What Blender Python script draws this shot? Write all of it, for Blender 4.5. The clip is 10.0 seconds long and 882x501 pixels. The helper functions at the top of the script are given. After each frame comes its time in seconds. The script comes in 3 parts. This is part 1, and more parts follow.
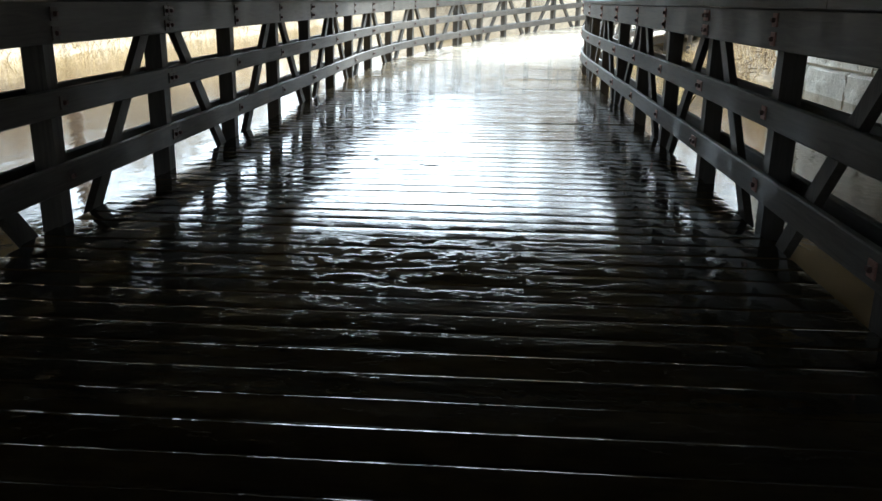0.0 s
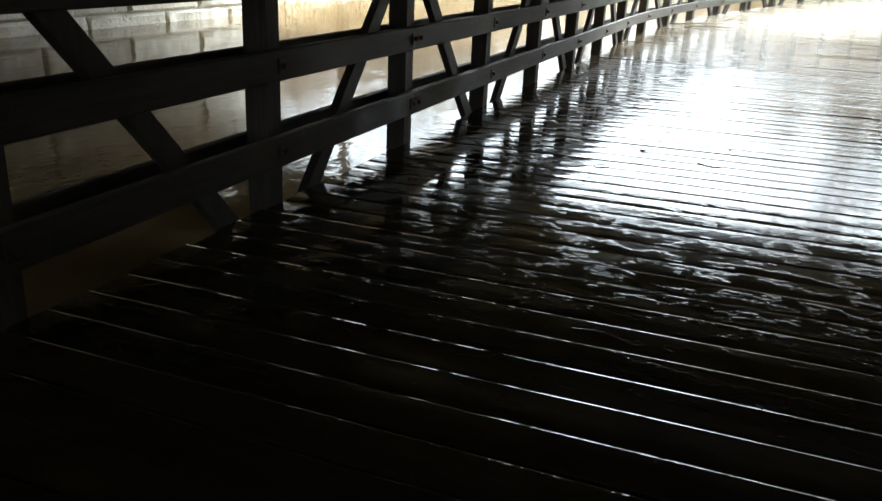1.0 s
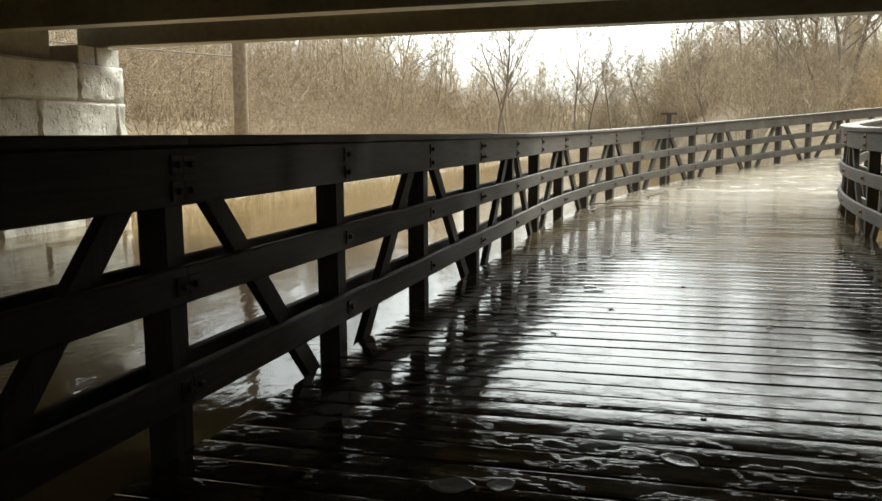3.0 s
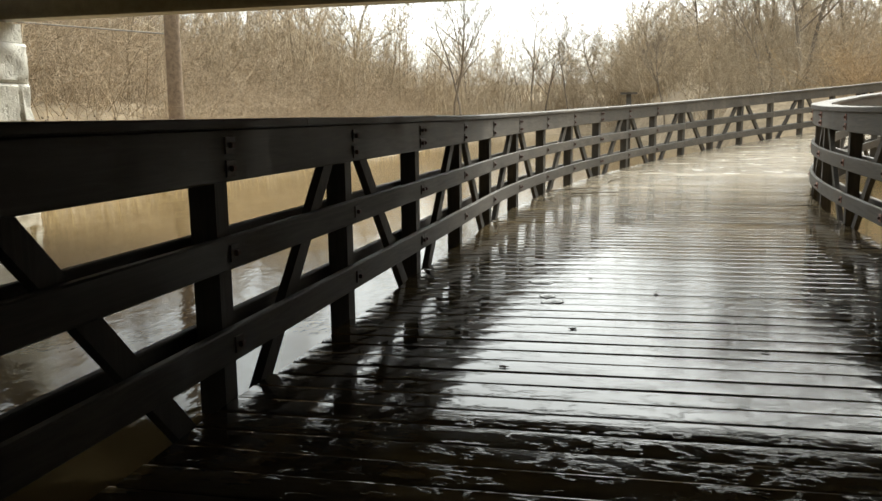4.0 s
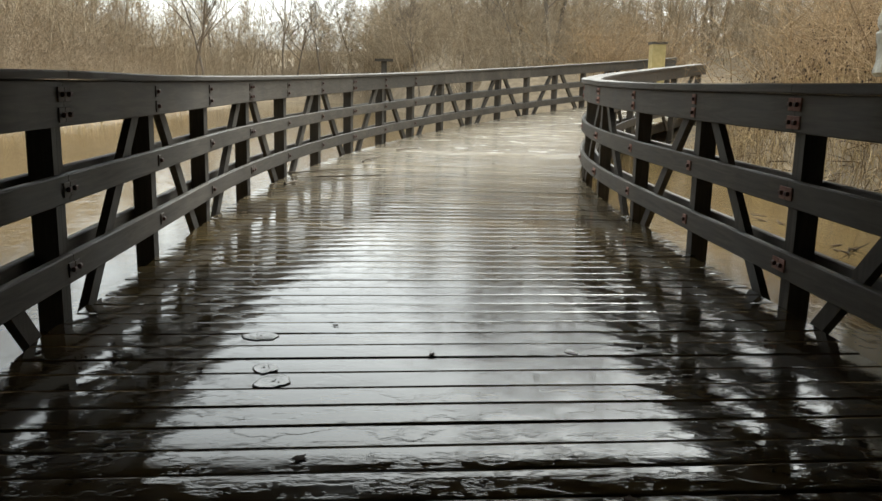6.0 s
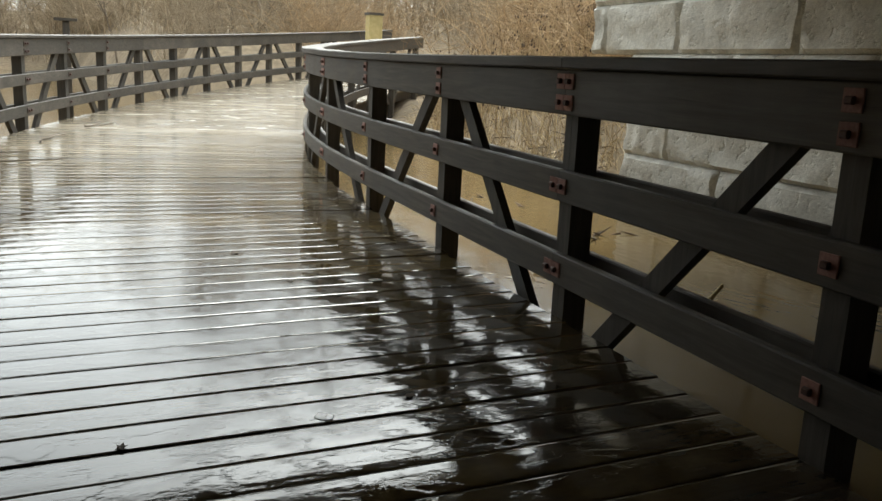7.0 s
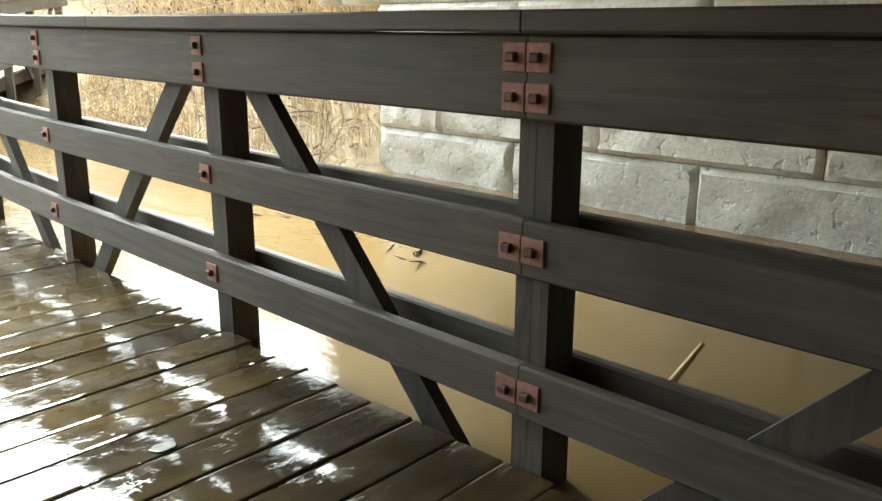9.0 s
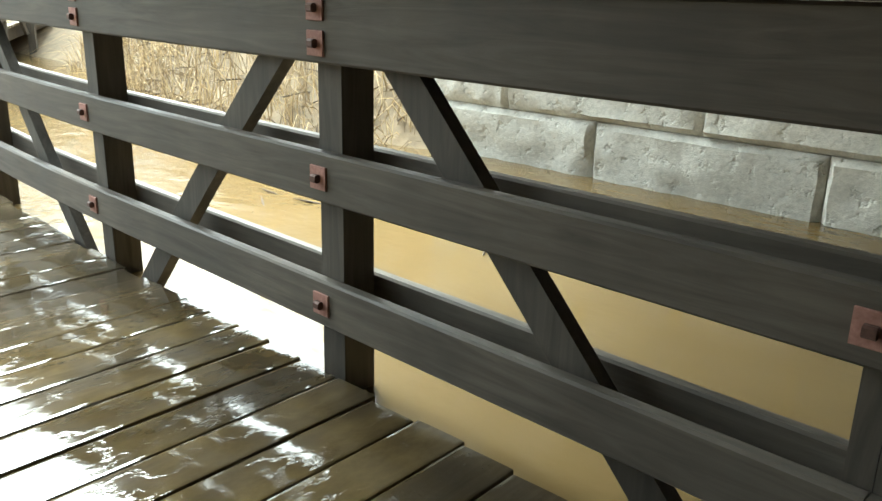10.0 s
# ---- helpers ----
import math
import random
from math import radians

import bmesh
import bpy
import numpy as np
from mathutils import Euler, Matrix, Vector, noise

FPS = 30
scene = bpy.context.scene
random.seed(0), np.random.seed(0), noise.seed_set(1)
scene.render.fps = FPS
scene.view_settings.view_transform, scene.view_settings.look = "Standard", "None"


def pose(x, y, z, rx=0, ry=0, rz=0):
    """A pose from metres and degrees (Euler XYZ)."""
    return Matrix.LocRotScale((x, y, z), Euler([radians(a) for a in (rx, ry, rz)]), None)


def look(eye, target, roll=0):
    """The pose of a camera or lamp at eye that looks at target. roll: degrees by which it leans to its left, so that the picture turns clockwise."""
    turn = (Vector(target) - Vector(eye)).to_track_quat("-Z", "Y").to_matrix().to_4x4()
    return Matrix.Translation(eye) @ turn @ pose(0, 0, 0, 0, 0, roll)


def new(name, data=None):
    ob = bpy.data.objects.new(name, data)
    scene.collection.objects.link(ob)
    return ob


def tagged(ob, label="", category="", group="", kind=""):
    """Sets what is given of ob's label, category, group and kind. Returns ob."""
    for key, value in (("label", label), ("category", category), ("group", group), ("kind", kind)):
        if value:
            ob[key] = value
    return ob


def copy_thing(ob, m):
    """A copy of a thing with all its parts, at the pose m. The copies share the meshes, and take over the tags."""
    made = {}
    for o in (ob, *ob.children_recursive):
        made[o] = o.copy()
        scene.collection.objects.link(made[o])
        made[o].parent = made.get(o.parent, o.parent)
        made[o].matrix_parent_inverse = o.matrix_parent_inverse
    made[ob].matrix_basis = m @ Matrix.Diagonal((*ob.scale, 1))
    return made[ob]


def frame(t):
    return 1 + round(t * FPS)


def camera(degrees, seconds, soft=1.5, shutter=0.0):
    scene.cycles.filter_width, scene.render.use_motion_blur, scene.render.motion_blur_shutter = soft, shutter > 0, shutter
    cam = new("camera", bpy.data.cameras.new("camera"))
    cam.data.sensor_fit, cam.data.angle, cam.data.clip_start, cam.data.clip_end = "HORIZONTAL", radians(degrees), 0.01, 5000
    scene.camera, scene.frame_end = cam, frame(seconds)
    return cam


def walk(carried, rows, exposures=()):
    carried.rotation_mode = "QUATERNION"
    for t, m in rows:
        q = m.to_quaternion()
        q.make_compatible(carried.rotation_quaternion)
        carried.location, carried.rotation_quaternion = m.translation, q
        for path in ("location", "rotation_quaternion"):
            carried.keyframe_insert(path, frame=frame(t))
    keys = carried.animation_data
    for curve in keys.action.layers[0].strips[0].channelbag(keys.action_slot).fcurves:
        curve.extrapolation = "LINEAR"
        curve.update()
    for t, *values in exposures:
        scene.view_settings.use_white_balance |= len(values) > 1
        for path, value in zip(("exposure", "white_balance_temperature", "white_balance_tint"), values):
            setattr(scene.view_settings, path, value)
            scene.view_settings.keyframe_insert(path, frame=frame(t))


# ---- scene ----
cam = camera(56.04, 10.0)
ROWS = [
    (0.0, -0.022, -0.010, 1.346, 73.312, -0.910, 3.930),
    (0.5, -0.179, 0.605, 1.327, 71.435, -1.460, 15.503),
    (1.0, -0.279, 1.132, 1.331, 69.955, -2.380, 21.861),
    (1.5, -0.363, 1.741, 1.329, 73.134, 0.142, 22.548),
    (2.0, -0.492, 2.412, 1.352, 78.652, -0.138, 22.144),
    (2.5, -0.536, 2.995, 1.353, 83.116, 0.994, 18.237),
    (3.0, -0.567, 3.553, 1.357, 82.150, 0.416, 16.843),
    (4.5, -0.751, 5.344, 1.369, 80.437, 1.141, 12.401),
    (5.0, -0.807, 5.940, 1.347, 79.805, 1.006, 10.108),
    (5.2, -0.85, 6.205, 1.345, 79.605, 0.732, 8.080),
    (6.3, -0.773, 7.474, 1.340, 78.498, -2.002, -8.092),
    (6.5, -0.784, 7.696, 1.326, 78.277, -2.292, -12.287),
    (7.0, -0.635, 8.341, 1.324, 77.586, -2.634, -21.851),
    (7.5, -0.544, 8.981, 1.337, 77.244, -3.154, -28.889),
    (8.0, -0.433, 9.590, 1.347, 76.632, -2.356, -36.690),
    (8.5, -0.283, 10.163, 1.351, 75.877, -1.377, -40.790),
    (9.0, -0.213, 10.701, 1.359, 75.075, -0.206, -45.135),
    (9.5, -0.084, 11.240, 1.347, 73.343, 0.836, -45.100),
    (10.0, -0.057, 11.796, 1.355, 72.489, -1.280, -45.791),
]
EXPOSURES = [(0.0, 2.9, 5450, 0), (0.5, 2.8, 5600, 0), (1.0, 2.95, 5800, 1), (2.0, 2.55, 6200, 0), (3.0, 1.75, 6500, 1), (5.0, 1.55, 6600, 3), (6.5, 1.3, 6300, 2), (7.0, 1.6, 6300, 2), (7.5, 2.1, 6300, 1), (8.0, 2.55, 6300, 0), (9.0, 3.3, 6150, -2), (9.5, 3.45, 6050, -3), (10.0, 3.05, 5950, -6)]
walk(cam, [(t, pose(*place)) for t, *place in ROWS], EXPOSURES)

# ---- daylight: bright overcast ----
world = bpy.data.worlds.new("overcast")
scene.world = world
world.use_nodes = True
wn, wl = world.node_tree.nodes, world.node_tree.links
sky = wn.new("ShaderNodeTexSky")
sky.sky_type = "NISHITA"
sky.sun_disc = False
sky.sun_elevation = radians(48)
sky.sun_rotation = radians(20)
sky.dust_density = 4.0
hsv = wn.new("ShaderNodeHueSaturation")
hsv.inputs["Saturation"].default_value = 0.16
wl.new(sky.outputs[0], hsv.inputs["Color"])
wl.new(hsv.outputs[0], wn["Background"].inputs[0])
wn["Background"].inputs[1].default_value = 0.15
sun = new("sun", bpy.data.lights.new("sun", "SUN"))
sun.data.energy = 0.8
sun.data.angle = radians(30)
sun.data.color = (1.0, 0.96, 0.9)
sun.matrix_world = look((0, 0, 60), (0 - 0.34 * 40, 0 - 0.94 * 40, 60 - 44))

WATER = -0.06
HALF = 2.115


# ---- materials ----
def material(name, rough=0.6, metal=0.0, ior=1.5):
    m = bpy.data.materials.new(name)
    m.use_nodes = True
    b = m.node_tree.nodes["Principled BSDF"]
    b.inputs["Roughness"].default_value = rough
    b.inputs["Metallic"].default_value = metal
    b.inputs["IOR"].default_value = ior
    return m, m.node_tree.nodes, m.node_tree.links, b


def coords(n, l, scale, space="Object"):
    tc, mp = n.new("ShaderNodeTexCoord"), n.new("ShaderNodeMapping")
    mp.inputs["Scale"].default_value = scale
    l.new(tc.outputs[space], mp.inputs["Vector"])
    return mp.outputs[0]


def noise_tex(n, l, vec, scale, detail=4.0, rough=0.55, distort=0.0):
    t = n.new("ShaderNodeTexNoise")
    t.inputs["Scale"].default_value = scale
    t.inputs["Detail"].default_value = detail
    t.inputs["Roughness"].default_value = rough
    t.inputs["Distortion"].default_value = distort
    l.new(vec, t.inputs["Vector"])
    return t.outputs["Fac"]


def ramp(n, l, fac, stops):
    r = n.new("ShaderNodeValToRGB")
    e = r.color_ramp.elements
    while len(e) < len(stops):
        e.new(0.5)
    for i, (p, c) in enumerate(stops):
        e[i].position = p
        e[i].color = (*c, 1) if len(c) == 3 else c
    l.new(fac, r.inputs["Fac"])
    return r.outputs["Color"]


def grey(v):
    return (v, v, v)


def mix(n, l, fac, a, b, blend="MIX"):
    m = n.new("ShaderNodeMix")
    m.data_type, m.blend_type = "RGBA", blend
    if isinstance(fac, (int, float)):
        m.inputs[0].default_value = fac
    else:
        l.new(fac, m.inputs[0])
    for sock, v in ((m.inputs[6], a), (m.inputs[7], b)):
        if isinstance(v, tuple):
            sock.default_value = (*v, 1)
        else:
            l.new(v, sock)
    return m.outputs[2]


def bump(n, l, b, height, strength, distance):
    k = n.new("ShaderNodeBump")
    k.inputs["Strength"].default_value = strength
    k.inputs["Distance"].default_value = distance
    l.new(height, k.inputs["Height"])
    l.new(k.outputs[0], b.inputs["Normal"])
    return k


def piece_random(n):
    return n.new("ShaderNodeObjectInfo").outputs["Random"]


def wood(name, stretch, dark, light, rough=0.66):
    m, n, l, b = material(name, rough)
    v = coords(n, l, stretch)
    b.inputs["Specular IOR Level"].default_value = 0.38
    grain = noise_tex(n, l, v, 22, 6, 0.65, 1.2)
    broad = noise_tex(n, l, coords(n, l, (1, 1, 1)), 1.7, 3)
    col = ramp(n, l, grain, [(0.25, dark), (0.75, light)])
    stain = ramp(n, l, broad, [(0.35, grey(0.62)), (0.65, grey(1.1))])
    col = mix(n, l, 1.0, col, stain, "MULTIPLY")
    info = piece_random(n)
    tone = ramp(n, l, info, [(0.0, grey(0.8)), (1.0, grey(1.12))])
    l.new(mix(n, l, 1.0, col, tone, "MULTIPLY"), b.inputs["Base Color"])
    l.new(ramp(n, l, broad, [(0.3, grey(rough - 0.17)), (0.7, grey(rough + 0.12))]), b.inputs["Roughness"])
    bump(n, l, b, grain, 0.35, 0.004)
    return m


RAIL = wood("weathered_rail_timber", (1, 0.07, 1), (0.075, 0.065, 0.053), (0.158, 0.136, 0.11))
POST = wood("weathered_post_timber", (1, 1, 0.07), (0.06, 0.053, 0.044), (0.138, 0.12, 0.098))


def wet_planks():
    """Flooded, silty planks that turn into rain-wet ones where the boardwalk climbs out of the water; the open sky's
    sheen there is put into a paler colour.
    """
    m, n, l, b = material("wet_deck_timber", 0.12, 0, 1.43)
    grain = noise_tex(n, l, coords(n, l, (0.06, 1, 1)), 30, 6, 0.65, 0.3)
    w = n.new("ShaderNodeNewGeometry").outputs["Position"]
    mp = n.new("ShaderNodeMapping")
    mp.inputs["Scale"].default_value = (0.55, 1.0, 1.0)
    l.new(w, mp.inputs["Vector"])
    puddle = noise_tex(n, l, mp.outputs[0], 1.6, 4, 0.6)
    silt = noise_tex(n, l, mp.outputs[0], 7.0, 5, 0.65)
    sep = n.new("ShaderNodeSeparateXYZ")
    l.new(w, sep.inputs[0])
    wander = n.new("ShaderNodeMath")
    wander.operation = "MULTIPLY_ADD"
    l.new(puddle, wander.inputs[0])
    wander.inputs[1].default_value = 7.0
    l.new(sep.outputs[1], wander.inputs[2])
    # share of the sky-paled colour and duller gloss, rising past the bridge
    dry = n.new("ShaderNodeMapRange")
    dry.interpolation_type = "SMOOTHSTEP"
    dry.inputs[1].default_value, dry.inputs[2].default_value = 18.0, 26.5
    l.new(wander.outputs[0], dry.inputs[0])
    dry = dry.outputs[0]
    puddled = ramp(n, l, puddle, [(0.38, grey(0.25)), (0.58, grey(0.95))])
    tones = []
    for dark, light, silt_dark, silt_light in (FLOODED, RAINED_SKYLIT):
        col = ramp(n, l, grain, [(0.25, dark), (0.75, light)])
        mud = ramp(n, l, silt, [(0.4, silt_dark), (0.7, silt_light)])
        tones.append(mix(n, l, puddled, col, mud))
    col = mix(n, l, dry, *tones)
    tone = ramp(n, l, piece_random(n), [(0.0, grey(0.75)), (1.0, grey(1.2))])
    l.new(mix(n, l, 1.0, col, tone, "MULTIPLY"), b.inputs["Base Color"])
    gloss = [ramp(n, l, puddle, [(0.36, grey(p)), (0.56, grey(q))]) for p, q in ((0.1, 0.025), (0.3, 0.16))]
    l.new(mix(n, l, dry, *gloss), b.inputs["Roughness"])
    ripple = noise_tex(n, l, mp.outputs[0], 9.0, 3, 0.5)
    mp2 = n.new("ShaderNodeMapping")
    mp2.inputs["Scale"].default_value = (0.5, 3.2, 1.0)
    l.new(w, mp2.inputs["Vector"])
    streak = noise_tex(n, l, mp2.outputs[0], 8.0, 5, 0.62)
    height = ripple
    spatter = noise_tex(n, l, w, 30.0, 3, 0.55)
    film = noise_tex(n, l, mp.outputs[0], 5.0, 6, 0.62)
    rims = ramp(n, l, film, [(0.5, grey(0.0)), (0.545, grey(1.0))])
    for tex, weight in ((grain, 0.1), (streak, 0.2), (spatter, 0.16), (rims, 0.42)):
        fine = n.new("ShaderNodeMath")
        fine.operation = "MULTIPLY_ADD"
        l.new(tex, fine.inputs[0])
        fine.inputs[1].default_value = weight
        l.new(height, fine.inputs[2])
        height = fine.outputs[0]
    bump(n, l, b, height, 0.15, 0.008)
    return m


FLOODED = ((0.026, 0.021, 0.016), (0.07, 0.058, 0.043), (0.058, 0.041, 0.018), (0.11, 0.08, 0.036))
# rain-wet timber, lightened to carry the brightness of the open sky
RAINED_SKYLIT = ((0.19, 0.16, 0.12), (0.37, 0.32, 0.24), (0.24, 0.2, 0.142), (0.35, 0.294, 0.216))
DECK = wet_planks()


def muddy_water():
    m, n, l, b = material("muddy_flood_water", 0.06, 0, 1.33)
    v = coords(n, l, (1, 1, 1))
    broad = noise_tex(n, l, v, 0.35, 4)
    l.new(ramp(n, l, broad, [(0.3, (0.128, 0.086, 0.035)), (0.7, (0.182, 0.127, 0.056))]), b.inputs["Base Color"])
    a = noise_tex(n, l, coords(n, l, (1, 0.5, 1)), 2.2, 3, 0.5)
    # wind riffles out in the open channel, calm by the banks and under the bridge
    sep = n.new("ShaderNodeSeparateXYZ")
    l.new(v, sep.inputs[0])
    masks = []
    for sock, lo, hi in ((sep.outputs[0], -9.5, -5.0), (sep.outputs[1], 13.0, 20.0)):
        k = n.new("ShaderNodeMapRange")
        k.inputs[1].default_value, k.inputs[2].default_value = lo, hi
        l.new(sock, k.inputs[0])
        masks.append(k.outputs[0])
    both = n.new("ShaderNodeMath")
    both.operation = "MULTIPLY"
    l.new(masks[0], both.inputs[0])
    l.new(masks[1], both.inputs[1])
    rif = noise_tex(n, l, coords(n, l, (1, 0.8, 1)), 7.0, 3, 0.55)
    amp = n.new("ShaderNodeMath")
    amp.operation = "MULTIPLY"
    l.new(both.outputs[0], amp.inputs[0])
    l.new(rif, amp.inputs[1])
    total = n.new("ShaderNodeMath")
    total.operation = "MULTIPLY_ADD"
    l.new(amp.outputs[0], total.inputs[0])
    total.inputs[1].default_value = 1.6
    l.new(a, total.inputs[2])
    fine = n.new("ShaderNodeMath")
    fine.operation = "MULTIPLY_ADD"
    l.new(noise_tex(n, l, coords(n, l, (1, 0.6, 1)), 11.0, 3, 0.5), fine.inputs[0])
    fine.inputs[1].default_value = 0.3
    l.new(total.outputs[0], fine.inputs[2])
    bump(n, l, b, fine.outputs[0], 0.14, 0.05)
    return m


MUD_WATER = muddy_water()


def rock_stone():
    m, n, l, b = material("pale_rock_faced_stone", 0.8)
    v = coords(n, l, (1, 1, 1))
    w = n.new("ShaderNodeNewGeometry").outputs["Position"]
    fine = noise_tex(n, l, w, 26, 6, 0.7)
    mid = noise_tex(n, l, w, 3.2, 4)
    col = ramp(n, l, mid, [(0.3, (0.51, 0.485, 0.42)), (0.7, (0.7, 0.675, 0.605))])
    col = mix(n, l, 1.0, col, ramp(n, l, fine, [(0.3, grey(0.78)), (0.6, grey(1.05))]), "MULTIPLY")
    tone = ramp(n, l, piece_random(n), [(0.0, (0.86, 0.86, 0.85)), (1.0, (1.08, 1.07, 1.05))])
    l.new(mix(n, l, 1.0, col, tone, "MULTIPLY"), b.inputs["Base Color"])
    pit = noise_tex(n, l, w, 9, 4, 0.6)
    pits = ramp(n, l, pit, [(0.33, grey(0.0)), (0.43, grey(0.8)), (0.7, grey(1.0))])
    rough_face = n.new("ShaderNodeMath")
    rough_face.operation = "MULTIPLY_ADD"
    l.new(fine, rough_face.inputs[0])
    rough_face.inputs[1].default_value = 0.5
    l.new(pits, rough_face.inputs[2])
    bump(n, l, b, rough_face.outputs[0], 0.6, 0.03)
    return m


STONE = rock_stone()


def plain_rough(name, a, c, scale, rough=0.8, metal=0.0, depth=0.01):
    m, n, l, b = material(name, rough, metal)
    w = n.new("ShaderNodeNewGeometry").outputs["Position"]
    f = noise_tex(n, l, w, scale, 6, 0.65)
    g = noise_tex(n, l, w, scale * 0.08, 3)
    col = ramp(n, l, f, [(0.3, a), (0.7, c)])
    col = mix(n, l, 1.0, col, ramp(n, l, g, [(0.3, grey(0.75)), (0.7, grey(1.12))]), "MULTIPLY")
    l.new(col, b.inputs["Base Color"])
    bump(n, l, b, f, 0.4, depth)
    return m


STEEL = plain_rough("painted_girder_steel", (0.3, 0.28, 0.21), (0.42, 0.39, 0.3), 9, 0.5, 0.0, 0.004)
CONCRETE = plain_rough("stained_concrete", (0.3, 0.27, 0.21), (0.42, 0.39, 0.32), 6)
MORTAR = plain_rough("grey_mortar", (0.32, 0.32, 0.3), (0.44, 0.43, 0.4), 12)
EARTH = plain_rough("leaf_litter_ground", (0.175, 0.13, 0.078), (0.32, 0.245, 0.15), 4, 0.95, 0.0, 0.06)
RUST = plain_rough("rusty_square_washer", (0.3, 0.145, 0.11), (0.47, 0.25, 0.205), 60, 0.75, 0.0, 0.002)
DARK_WASHER = plain_rough("dark_brown_square_washer", (0.06, 0.045, 0.036), (0.12, 0.085, 0.066), 60, 0.6, 0.2, 0.002)
BOLT = plain_rough("dark_rusty_bolt", (0.09, 0.05, 0.04), (0.17, 0.09, 0.07), 80, 0.6, 0.3, 0.002)
CABLE = plain_rough("grey_cable_sheath", (0.22, 0.2, 0.17), (0.36, 0.33, 0.29), 40, 0.6, 0.0, 0.001)
BARK = plain_rough("grey_brown_bark", (0.15, 0.12, 0.09), (0.3, 0.245, 0.185), 14, 0.9, 0.0, 0.03)
POLEWOOD = plain_rough("reddish_brown_pole_timber", (0.13, 0.09, 0.058), (0.25, 0.178, 0.115), 10, 0.9, 0.0, 0.05)
STRAW_BOARD = plain_rough("yellowed_sign_timber", (0.5, 0.39, 0.15), (0.66, 0.54, 0.26), 8, 0.7)
FROTH = plain_rough("grey_froth", (0.24, 0.23, 0.2), (0.42, 0.4, 0.36), 50, 0.16, 0.0, 0.001)


def growth(name, dark, light, rough=0.85):
    m, n, l, b = material(name, rough)
    r = n.new("ShaderNodeNewGeometry").outputs["Random Per Island"]
    l.new(ramp(n, l, r, [(0.0, dark), (1.0, light)]), b.inputs["Base Color"])
    return m


TWIG = growth("bare_tan_twigs", (0.22, 0.17, 0.108), (0.6, 0.485, 0.335))
BRUSH = growth("bare_brown_brush", (0.15, 0.112, 0.068), (0.52, 0.4, 0.262))
GOLDEN = growth("golden_brown_twigs", (0.2, 0.13, 0.066), (0.66, 0.475, 0.268))
REED = growth("dry_straw_reeds", (0.13, 0.085, 0.038), (0.66, 0.5, 0.27))
LITTER = growth("dark_wet_twigs", (0.05, 0.035, 0.022), (0.24, 0.17, 0.1))
SEED = growth("dark_seed_heads", (0.05, 0.035, 0.025), (0.13, 0.09, 0.06))

# ---- the line of the boardwalk: straight, then bending to the right while it climbs ----
BEND, CURVE, EASE = 14.875, 0.0405, -0.00022
STEP = 0.05
RUN = (np.arange(900) + 0.5) * STEP
TURNED = CURVE * RUN + 0.5 * EASE * RUN ** 2
LINE_X = -0.505 + np.concatenate([[0], np.cumsum(np.sin(TURNED)) * STEP])
LINE_Y = BEND + np.concatenate([[0], np.cumsum(np.cos(TURNED)) * STEP])


def centre(s):
    """Place and heading of the centre line at s metres."""
    if s <= BEND:
        return -0.505, s, 0.0
    u = s - BEND
    k = min(898, int(u / STEP))
    f = u / STEP - k
    return (float(LINE_X[k] + (LINE_X[k + 1] - LINE_X[k]) * f), float(LINE_Y[k] + (LINE_Y[k + 1] - LINE_Y[k]) * f), CURVE * u + 0.5 * EASE * u * u)


def nearest(x, y):
    """Distance from the centre line past the bend, and the s there."""
    d = (LINE_X - x) ** 2 + (LINE_Y - y) ** 2
    k = int(np.argmin(d))
    return math.sqrt(d[k]), BEND + k * STEP


def rise(s):
    return 0.0016 * min(max(0.0, s), 13) + 0.00163 * max(0.0, s - 12.45) ** 2


def narrowing(s):
    """The inner side of the bend lies a little closer in."""
    f = min(1.0, max(0.0, (s - 14.5) / 6.0))
    return 0.2 * f * f * (3 - 2 * f)


def at(s, off, z):
    """A place off metres to the right of the centre line, z above the deck."""
    x, y, h = centre(s)
    if off > 1.8:
        off -= narrowing(s)
    return Vector((x + off * math.cos(h), y - off * math.sin(h), rise(s) + z))


def link(name, bm, mat, parent=None, label="", smooth=False):
    me = bpy.data.meshes.new(name)
    bmesh.ops.recalc_face_normals(bm, faces=bm.faces)
    bm.to_mesh(me)
    bm.free()
    me.materials.append(mat)
    if smooth:
        me.shade_smooth()
    ob = new(name, me)
    if parent:
        ob.parent = parent
    if label:
        ob["label"] = label
    return ob


def part(name, bm, mat, parent, label="", smooth=False):
    return link(name, bm, mat, parent, label, smooth)


def empty(name, label, category, kind="", group=""):
    return tagged(new(name), label, category, group, kind)


def loft(bm, rings):
    """Skin over closed rings of equal length, capped at both ends."""
    vs = [[bm.verts.new(p) for p in r] for r in rings]
    k = len(vs[0])
    for a, c in zip(vs, vs[1:]):
        for i in range(k):
            bm.faces.new((a[i], a[(i + 1) % k], c[(i + 1) % k], c[i]))
    bm.faces.new(vs[0][::-1])
    bm.faces.new(vs[-1])


def chamfered(a0, a1, b0, b1, c):
    return [(a0 + c, b0), (a1 - c, b0), (a1, b0 + c), (a1, b1 - c), (a1 - c, b1), (a0 + c, b1), (a0, b1 - c), (a0, b0 + c)]


